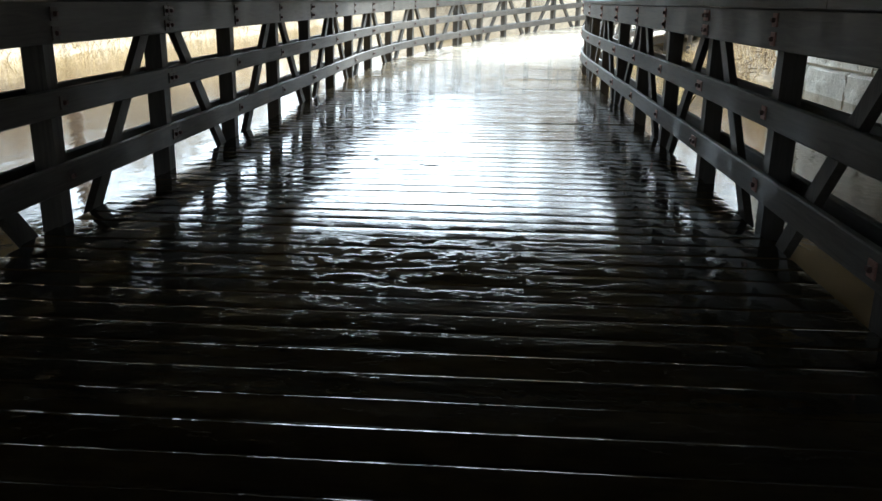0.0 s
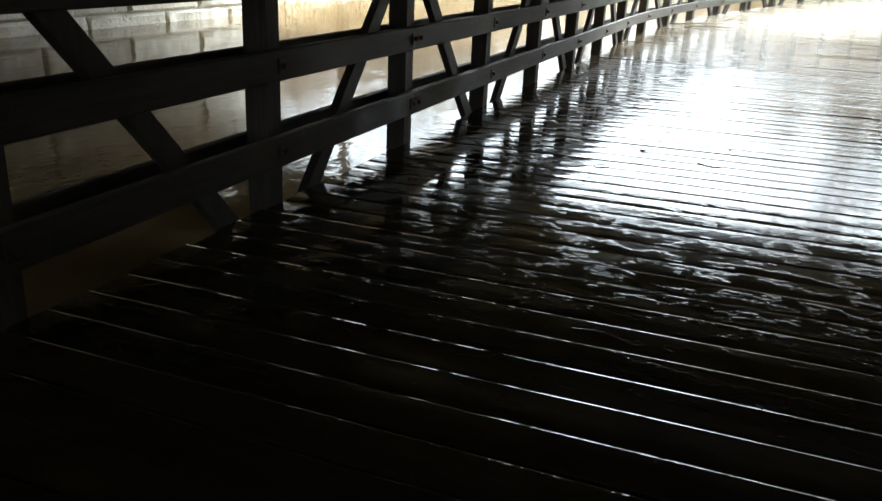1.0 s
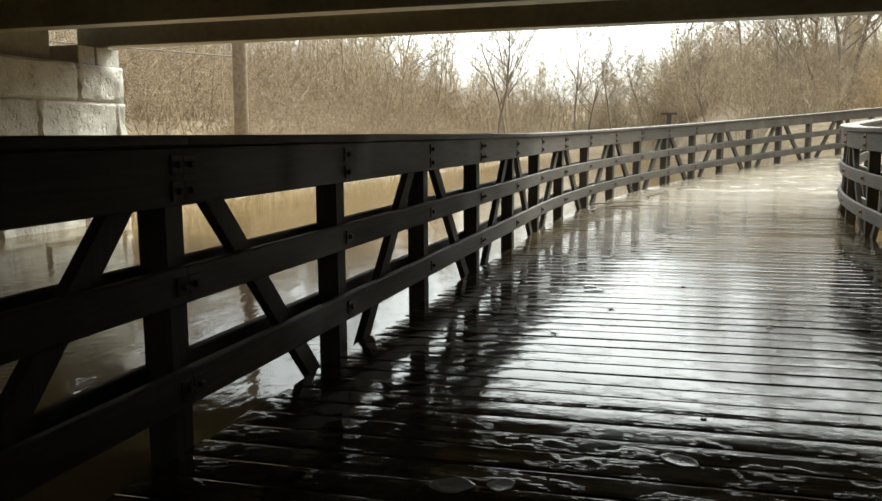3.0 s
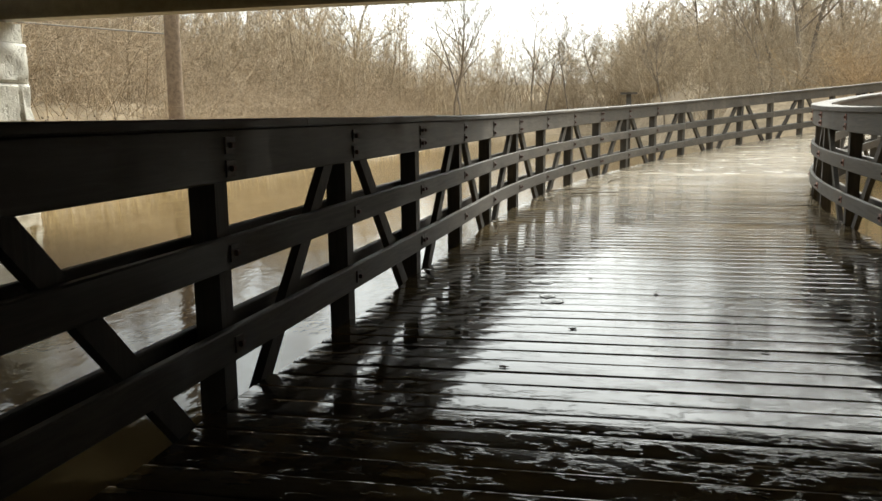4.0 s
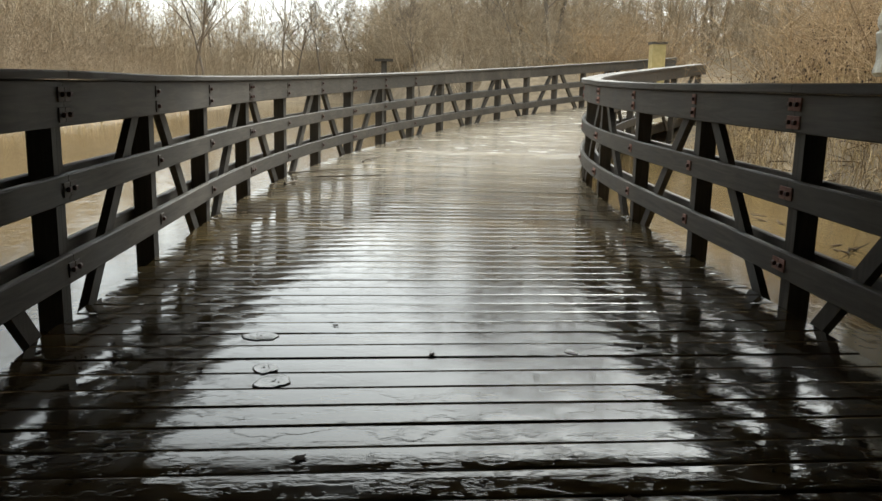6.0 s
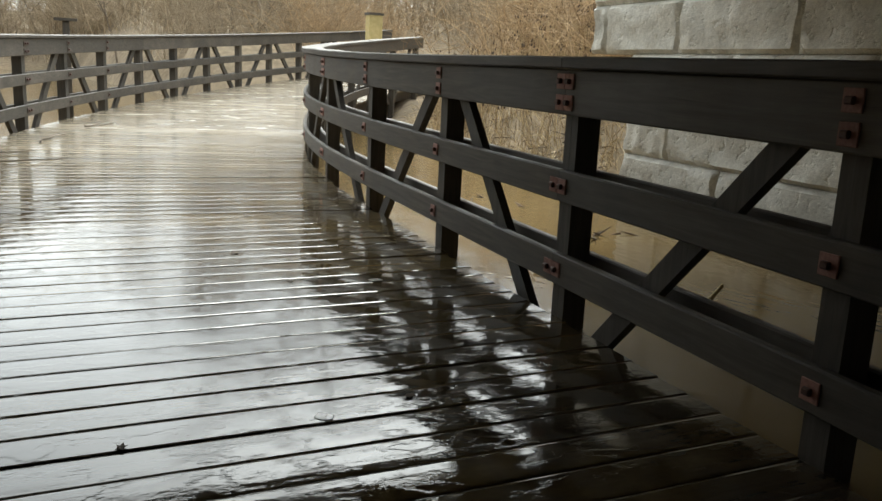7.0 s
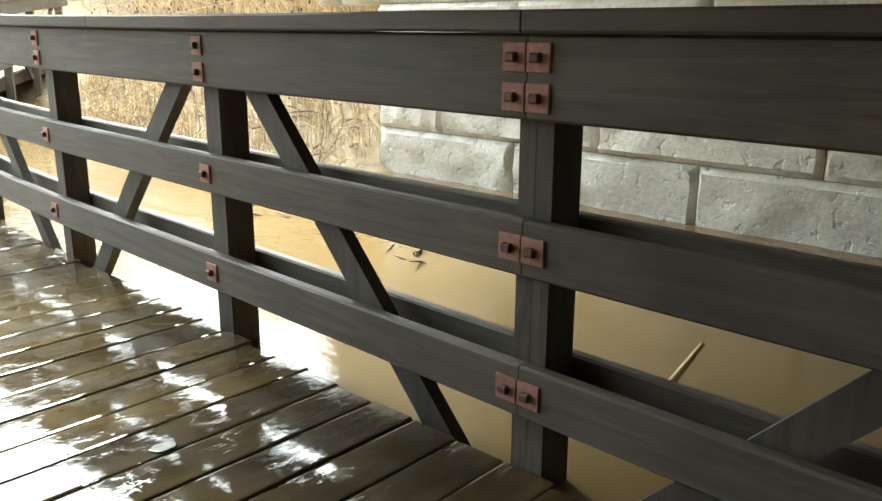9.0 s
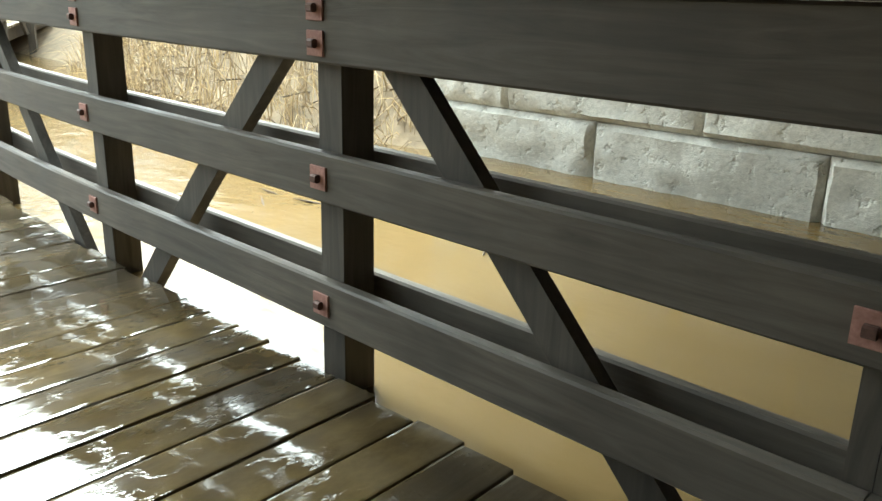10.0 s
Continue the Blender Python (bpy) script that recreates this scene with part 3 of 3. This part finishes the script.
reeds("reeds_east", "matted dry straw grass on the bank by the abutment", scatter(16000, 4.6, 13, 16.5, 32, 5, 1, 1, lambda x, y: -0.6 < shore(x, y) < 6 and clear(x, y) and not (x < 6.6 and y < 17.4)), 5, 0.2, 0.75)
reeds("reeds_west", "dry straw reeds along the water's edge", scatter(5000, -18, -9, 16.2, 48, 6, 1, 1, lambda x, y: -0.2 < shore(x, y) < 5 and noise.noise((x * 0.5, y * 0.5, 2)) > -0.25), 6, 0.25, 0.8)


def weeds(name, label, places, seed):
    """Thin straw stalks and, on them, dark dry seed heads."""
    r = random.Random(seed)
    h, heads = Heap(), Heap()
    for x, y, size in places:
        p = np.array((x, y, ground_height(x, y) - 0.05))
        d = np.array((r.gauss(0, 0.16), r.gauss(0, 0.16), 1.0)) * size
        h.add(*tube([p, p + d * 0.6, p + d], [0.006, 0.005, 0.003]))
        for _ in range(3):
            c = p + d * r.uniform(0.7, 1.0) + np.array((r.gauss(0, 0.05), r.gauss(0, 0.05), 0))
            heads.add(*tube([c, c + np.array((0, 0, 0.02)), c + np.array((0.004, 0, 0.05))], [0.006, 0.018, 0.005], 5))
    stalks = tagged(new(name, h.mesh(name, REED)), label, "weeds", kind="stuff")
    ob = new("seed_heads", heads.mesh("seed_heads", SEED))
    ob.parent = stalks
    ob["label"] = "dark dry seed heads"
    return stalks


weeds("weeds_east", "dry weed stalks with dark seed heads on the bank", scatter(620, 5.4, 13, 17.4, 32, 8, 0.5, 1.4, lambda x, y: 0.3 < shore(x, y) < 7 and clear(x, y)), 8)
h = Heap()
dr = random.Random(77)
for x, y, _ in scatter(420, 4.4, 9.5, 17.3, 27, 31, 1, 1, lambda x, y: -0.3 < shore(x, y) < 3.5 and clear(x, y)):
    a, ln = dr.uniform(0, 6.28), dr.uniform(0.15, 0.7)
    d = np.array((math.cos(a), math.sin(a), dr.uniform(-0.15, 0.45))) * ln
    p = np.array((x, y, max(WATER, ground_height(x, y)) + 0.03))
    w = dr.uniform(0.005, 0.014)
    h.add(*tube([p - d * 0.5, p + np.array((0, 0, 0.03)), p + d * 0.5], [w, w * 0.8, w * 0.3], 4))
tagged(new("flood_litter", h.mesh("flood_litter", LITTER)), "dark broken twigs and flood litter on the bank", "litter", kind="stuff")
weeds("weeds_west", "dark seed heads of weeds beside the abutment", scatter(160, -15, -9.5, 15.8, 24, 9, 0.4, 0.9, lambda x, y: 0.3 < shore(x, y) < 6), 9)


def tree(seed, height):
    r = random.Random(seed)
    trunk, crown = Heap(), Heap()

    def limb(p, d, ln, w, depth, heap):
        pts, q = [p], p
        n = 5 if depth == 0 else 4
        for i in range(n):
            d = d + np.array((r.gauss(0, 0.13), r.gauss(0, 0.13), 0.05 if depth else 0.0))
            d = d / np.linalg.norm(d)
            q = q + d * ln / n
            pts.append(q)
        rad = [w * (1 - 0.75 * i / n) for i in range(n + 1)]
        heap.add(*tube(pts, rad, 7 if depth == 0 else 4 if depth == 1 else 3))
        if depth < 4:
            for i in range((13, 5, 4, 3)[depth]):
                f = r.uniform(0.3 if depth == 0 else 0.2, 1.0) * n
                k = min(n - 1, int(f))
                c = pts[k] + (pts[k + 1] - pts[k]) * (f - k)
                a = r.uniform(0, 6.28)
                side = np.array((math.cos(a), math.sin(a), r.uniform(0.15, 0.7)))
                e = d * 0.55 + side * 0.8
                limb(c, e / np.linalg.norm(e), ln * r.uniform(0.32, 0.55), max(0.016, rad[k] * 0.55), depth + 1, crown)

    limb(np.array((0.0, 0.0, -0.4)), np.array((r.gauss(0, 0.06), r.gauss(0, 0.06), 1.0)), height, height * 0.0095, 0, trunk)
    top = tagged(new("bare_tree"), "tall leafless tree with grey-brown bark on the bank", "tree", "bare trees on the bank")
    for nm, hp in (("trunk", trunk), ("crown", crown)):
        ob = new(nm, hp.mesh(nm, BARK))
        ob.parent = top
    return top


TREES = [tree(30 + k, 11 + 1.5 * k) for k in range(4)]
spot = random.Random(5)
SPOTS = [(-30, 44, 1.0), (-36, 56, 1.0), (-17, 82, 0.75), (-11, 80, 0.7)]
while len(SPOTS) < 24:
    x, y = spot.uniform(-2, 36), spot.uniform(42, 62)
    if shore(x, y) > 3 and clear(x, y):
        SPOTS.append((x, y, spot.uniform(0.6, 1.0) * (0.65 if low_woods(x, y) < 1 else 1.0)))
while len(SPOTS) < 78:
    x, y = spot.uniform(-44, 46), spot.uniform(26, 90)
    gap = in_gap(x, y)
    if shore(x, y) > 9 and clear(x, y) and (not gap or spot.random() < 0.45):
        SPOTS.append((x, y, spot.uniform(0.55, 0.75) if gap else spot.uniform(0.7, 1.25)))
SPOTS += [(-13.4, 59.6, 1.0), (-13.0, 60.4, 0.9), (-9.2, 74.5, 0.74), (-7.2, 75.7, 0.7), (-4.4, 76, 0.74), (-3.4, 77, 0.76), (5.6, 52.6, 1.1), (6.6, 52.5, 1.0), (0.1, 51, 0.5)]
for k, (x, y, f) in enumerate(SPOTS):
    m = pose(x, y, ground_height(x, y), 0, 0, 67 * k) @ Matrix.Scale(f, 4)
    if k < 4:
        TREES[k].matrix_basis = m
    else:
        copy_thing(TREES[k % 4], m)

# ---- utility pole and wires ----
pole = empty("utility_pole", "reddish brown timber utility pole standing in brush", "pole")
h = Heap()
PX, PY = -12.97, 24.82
zg = ground_height(PX, PY)
h.add(*tube([np.array((PX + 0.02 * k, PY, zg - 0.5 + 2.4 * k)) for k in range(6)], [0.215, 0.205, 0.195, 0.185, 0.175, 0.165], 14))
ob = new("shaft", h.mesh("shaft", POLEWOOD))
ob.parent = pole
bm = bmesh.new()
box(bm, PX - 1.1, PX + 1.1, PY - 0.29, PY - 0.19, zg + 10.2, zg + 10.35, 0.01)
part("crossarm", bm, POLEWOOD, pole)

for x0, step, z0, climb in ((-60, 6.0, zg + 8.7, 0.0), (PX, -4.0, 3.62, 0.115)):
    h = Heap()
    pts = []
    for q in range(20 if step > 0 else 12):
        x = x0 + step * q
        z = z0 + 0.00043 * (x - PX) ** 2 if step > 0 else z0 + climb * (PX - x) - 0.004 * q * (11 - q)
        pts.append(np.array((x, 24.95 + (0.15 * (x - PX) if step > 0 else 0.0), z)))
    h.add(*tube(pts, [0.02] * len(pts), 4))
    tagged(new("overhead_wire", h.mesh("overhead_wire", CABLE)), "thin grey overhead wire hung from the utility pole", "wire", "overhead wires")

# ---- trail posts past the bend ----
stand = empty("wayside_stand", "small weathered wooden stand with a flat top", "stand")
x, y = -1.2, 25.8
zg = ground_height(x, y)
bm = bmesh.new()
box(bm, x - 0.06, x + 0.06, y - 0.06, y + 0.06, zg - 0.2, 1.86, 0.01)
part("post", bm, POST, stand)
bm = bmesh.new()
box(bm, x - 0.2, x + 0.2, y - 0.14, y + 0.14, 1.862, 1.91, 0.01)
part("top", bm, RAIL, stand)
marker = empty("trail_marker", "pale yellow square timber trail marker post", "marker post")
x, y = 6.78, 32.2
zg = ground_height(x, y)
bm = bmesh.new()
box(bm, x - 0.2, x + 0.2, y - 0.2, y + 0.2, zg - 0.2, 2.72, 0.02)
part("shaft", bm, STRAW_BOARD, marker)
bm = bmesh.new()
box(bm, x - 0.23, x + 0.23, y - 0.23, y + 0.23, 2.722, 2.79, 0.02)
part("cap", bm, RAIL, marker)

# ---- driftwood and litter ----
def stick(name, label, points, w, mat, group=""):
    h = Heap()
    n = len(points)
    h.add(*tube([np.array(p) for p in points], [w * (1 - 0.6 * i / (n - 1)) for i in range(n)], 6))
    return tagged(new(name, h.mesh(name, mat)), label, "stick", group)


stick("driftwood_stick", "broken pale stick poking out of the muddy water", [(2.66, 12.33, -0.2), (2.71, 12.28, -0.08), (2.762, 12.222, 0.035), (2.8, 12.18, 0.124)], 0.024, STRAW_BOARD)
lr = random.Random(3)
for cx, cy, ln, ang in ((-1.95, 19.2, 1.3, 62), (-1.5, 18.6, 0.9, 74), (-1.3, 20.9, 0.8, 20), (-0.7, 22.6, 0.7, 35), (-2.2, 17.9, 0.5, 10)):
    gap, run = nearest(cx, cy)
    a = radians(ang)
    pts = []
    for q in range(6):
        t = (q / 5 - 0.5) * ln
        x, y = cx + math.sin(a) * t + lr.uniform(-0.04, 0.04), cy + math.cos(a) * t + lr.uniform(-0.04, 0.04)
        pts.append((x, y, rise(nearest(x, y)[1]) + 0.014 + lr.uniform(0, 0.02)))
    stick("fallen_branch", "thin crooked dead branch lying on the wet planks", pts, 0.016, BARK, "branches on the boardwalk")
for cx, cy, n in ((3.42, 14.55, 11), (3.33, 16.3, 7), (4.3, 17.0, 5)):
    h = Heap()
    for q in range(n):
        x, y, a = cx + lr.gauss(0, 0.16), cy + lr.gauss(0, 0.2), lr.uniform(0, 6.28)
        d = np.array((math.cos(a), math.sin(a), lr.uniform(-0.1, 0.5))) * lr.uniform(0.06, 0.2)
        p = np.array((x, y, WATER + 0.002))
        h.add(*tube([p - d * 0.5, p + d * 0.2, p + d], [0.005, 0.009, 0.003], 5))
    tagged(new("floating_debris", h.mesh("floating_debris", SEED)), "dark soggy stems floating on the muddy water", "debris", "debris on the water", "stuff")


def leaf_mesh(seed):
    q = random.Random(seed)
    bm = bmesh.new()
    n = 10
    ring = []
    for i in range(n):
        a = 2 * math.pi * i / n
        rr = (0.03 if i % 2 else 0.018) * q.uniform(0.8, 1.2)
        ring.append((math.cos(a) * rr * 1.4, math.sin(a) * rr, q.uniform(0, 0.008)))
    loft(bm, [ring, [(x * 0.98, y * 0.98, z + 0.002) for x, y, z in ring]])
    bmesh.ops.recalc_face_normals(bm, faces=bm.faces)
    me = bpy.data.meshes.new("dead_leaf")
    bm.to_mesh(me)
    bm.free()
    me.materials.append(SEED)
    return me


LEAVES = [leaf_mesh(k) for k in range(4)]
for k in range(34):
    run, off = lr.uniform(3.5, 24), lr.uniform(-1.9, 1.7)
    p = at(run, off, 0.002)
    ob = tagged(new("dead_leaf", LEAVES[k % 4]), "small dark wet dead leaf on the planks", "leaf", "leaves on the boardwalk")
    ob.matrix_basis = pose(p.x, p.y, p.z, 0, 0, lr.uniform(0, 360)) @ Matrix.Scale(lr.uniform(0.5, 1.0), 4)

def foam_mesh(seed):
    """A flat, ragged patch of froth: a thin film with a raised rim and a few bubbles."""
    q = random.Random(seed)
    bm = bmesh.new()
    n = 22
    edge = [1 + 0.22 * noise.noise((math.cos(6.283 * i / n) * 1.6, math.sin(6.283 * i / n) * 1.6, seed * 3.1)) + q.uniform(-0.06, 0.06) for i in range(n)]
    rings = []
    for f, z in ((1.0, 0.0), (0.95, 0.0016), (0.86, 0.0018), (0.76, 0.001)):
        rings.append([bm.verts.new((math.cos(6.283 * i / n) * 0.085 * f * edge[i], math.sin(6.283 * i / n) * 0.06 * f * edge[i], z + q.uniform(0, 0.0005))) for i in range(n)])
    for a, c in zip(rings, rings[1:]):
        for i in range(n):
            bm.faces.new((a[i], a[(i + 1) % n], c[(i + 1) % n], c[i]))
    bm.faces.new(rings[-1])
    bm.faces.new(rings[0][::-1])
    for _ in range(9):
        r, d, a = q.uniform(0.002, 0.005), q.uniform(0, 0.05), q.uniform(0, 6.28)
        bmesh.ops.create_icosphere(bm, subdivisions=1, radius=r, matrix=Matrix.Translation((math.cos(a) * d, math.sin(a) * d * 0.7, 0.001)))
    bmesh.ops.recalc_face_normals(bm, faces=bm.faces)
    me = bpy.data.meshes.new("foam_patch")
    bm.to_mesh(me)
    bm.free()
    me.materials.append(FROTH)
    me.shade_smooth()
    return me


FOAM = [foam_mesh(k) for k in range(4)]
for k, (x, y, size) in enumerate(((-1.52, 11.43, 1.2), (-1.36, 10.74, 1.15), (-1.42, 10.92, 0.9), (-0.58, 7.0, 1.0), (-1.43, 6.5, 1.1), (-1.24, 6.56, 0.8), (0.1, 11.2, 0.5), (0.9, 13.1, 0.5))):
    ob = tagged(new("foam_patch", FOAM[k % 4]), "small greyish patch of froth on the wet planks", "foam", "froth on the boardwalk")
    ob.matrix_basis = pose(x, y, rise(y) + 0.0005, 0, 0, 50 * k) @ Matrix.Scale(size, 4)

# ---- deck planks ----
PITCH = 0.207


def plank_mesh(seed, mat):
    r = random.Random(seed)
    w = 0.1005
    prof = [(-w, -0.045), (w, -0.045), (w, -0.0065), (w - 0.002, -0.0028), (0.0885, -0.0012), (0.045, -0.0006), (0.0, -0.0005), (-0.045, -0.0006), (-0.0885, -0.0012), (-w + 0.002, -0.0028), (-w, -0.0065)]
    bm = bmesh.new()
    a, b = -2.135 + r.uniform(-0.015, 0.015), 2.135 + r.uniform(-0.015, 0.015)
    bow = r.uniform(-0.002, 0.002)
    loft(bm, [[(x, y + r.uniform(-0.001, 0.001), z + dz) for y, z in prof] for x, dz in ((a, 0), (a / 2, bow), (0, -bow), (b / 2, bow), (b, 0))])
    bmesh.ops.recalc_face_normals(bm, faces=bm.faces)
    me = bpy.data.meshes.new("plank")
    bm.to_mesh(me)
    bm.free()
    me.materials.append(mat)
    me.shade_flat()
    return me


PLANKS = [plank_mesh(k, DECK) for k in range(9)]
deck = empty("boardwalk", "wet brown timber boardwalk deck, muddy and shining", "boardwalk", "structure")
r = random.Random(11)
s = 13.2875 - 88 * PITCH
while s < 44:
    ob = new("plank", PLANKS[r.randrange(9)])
    ob.parent = deck
    n_in = narrowing(s)
    x, y, hd = centre(s)
    x, y = x - math.cos(hd) * n_in / 2, y + math.sin(hd) * n_in / 2
    slope = math.degrees(math.atan2(rise(s + 0.1) - rise(s - 0.1), 0.2))
    ob.matrix_basis = pose(x, y + r.uniform(-0.002, 0.002), rise(s) + r.uniform(-0.003, 0.001), slope + r.gauss(0, 0.2), r.gauss(0, 0.04), 2.8 * min(1.0, max(0.0, (s - 3.0) / 6.0)) - math.degrees(hd) + r.gauss(0, 0.05)) @ Matrix.Diagonal((1 - n_in / 4.27, r.choice((0.972, 0.982, 0.99, 0.996, 1.0)), 1, 1))
    s += PITCH
    if min(abs(s - joint) for joint in (12.67, 14.15, 16.65)) < PITCH / 2:
        s += 0.012
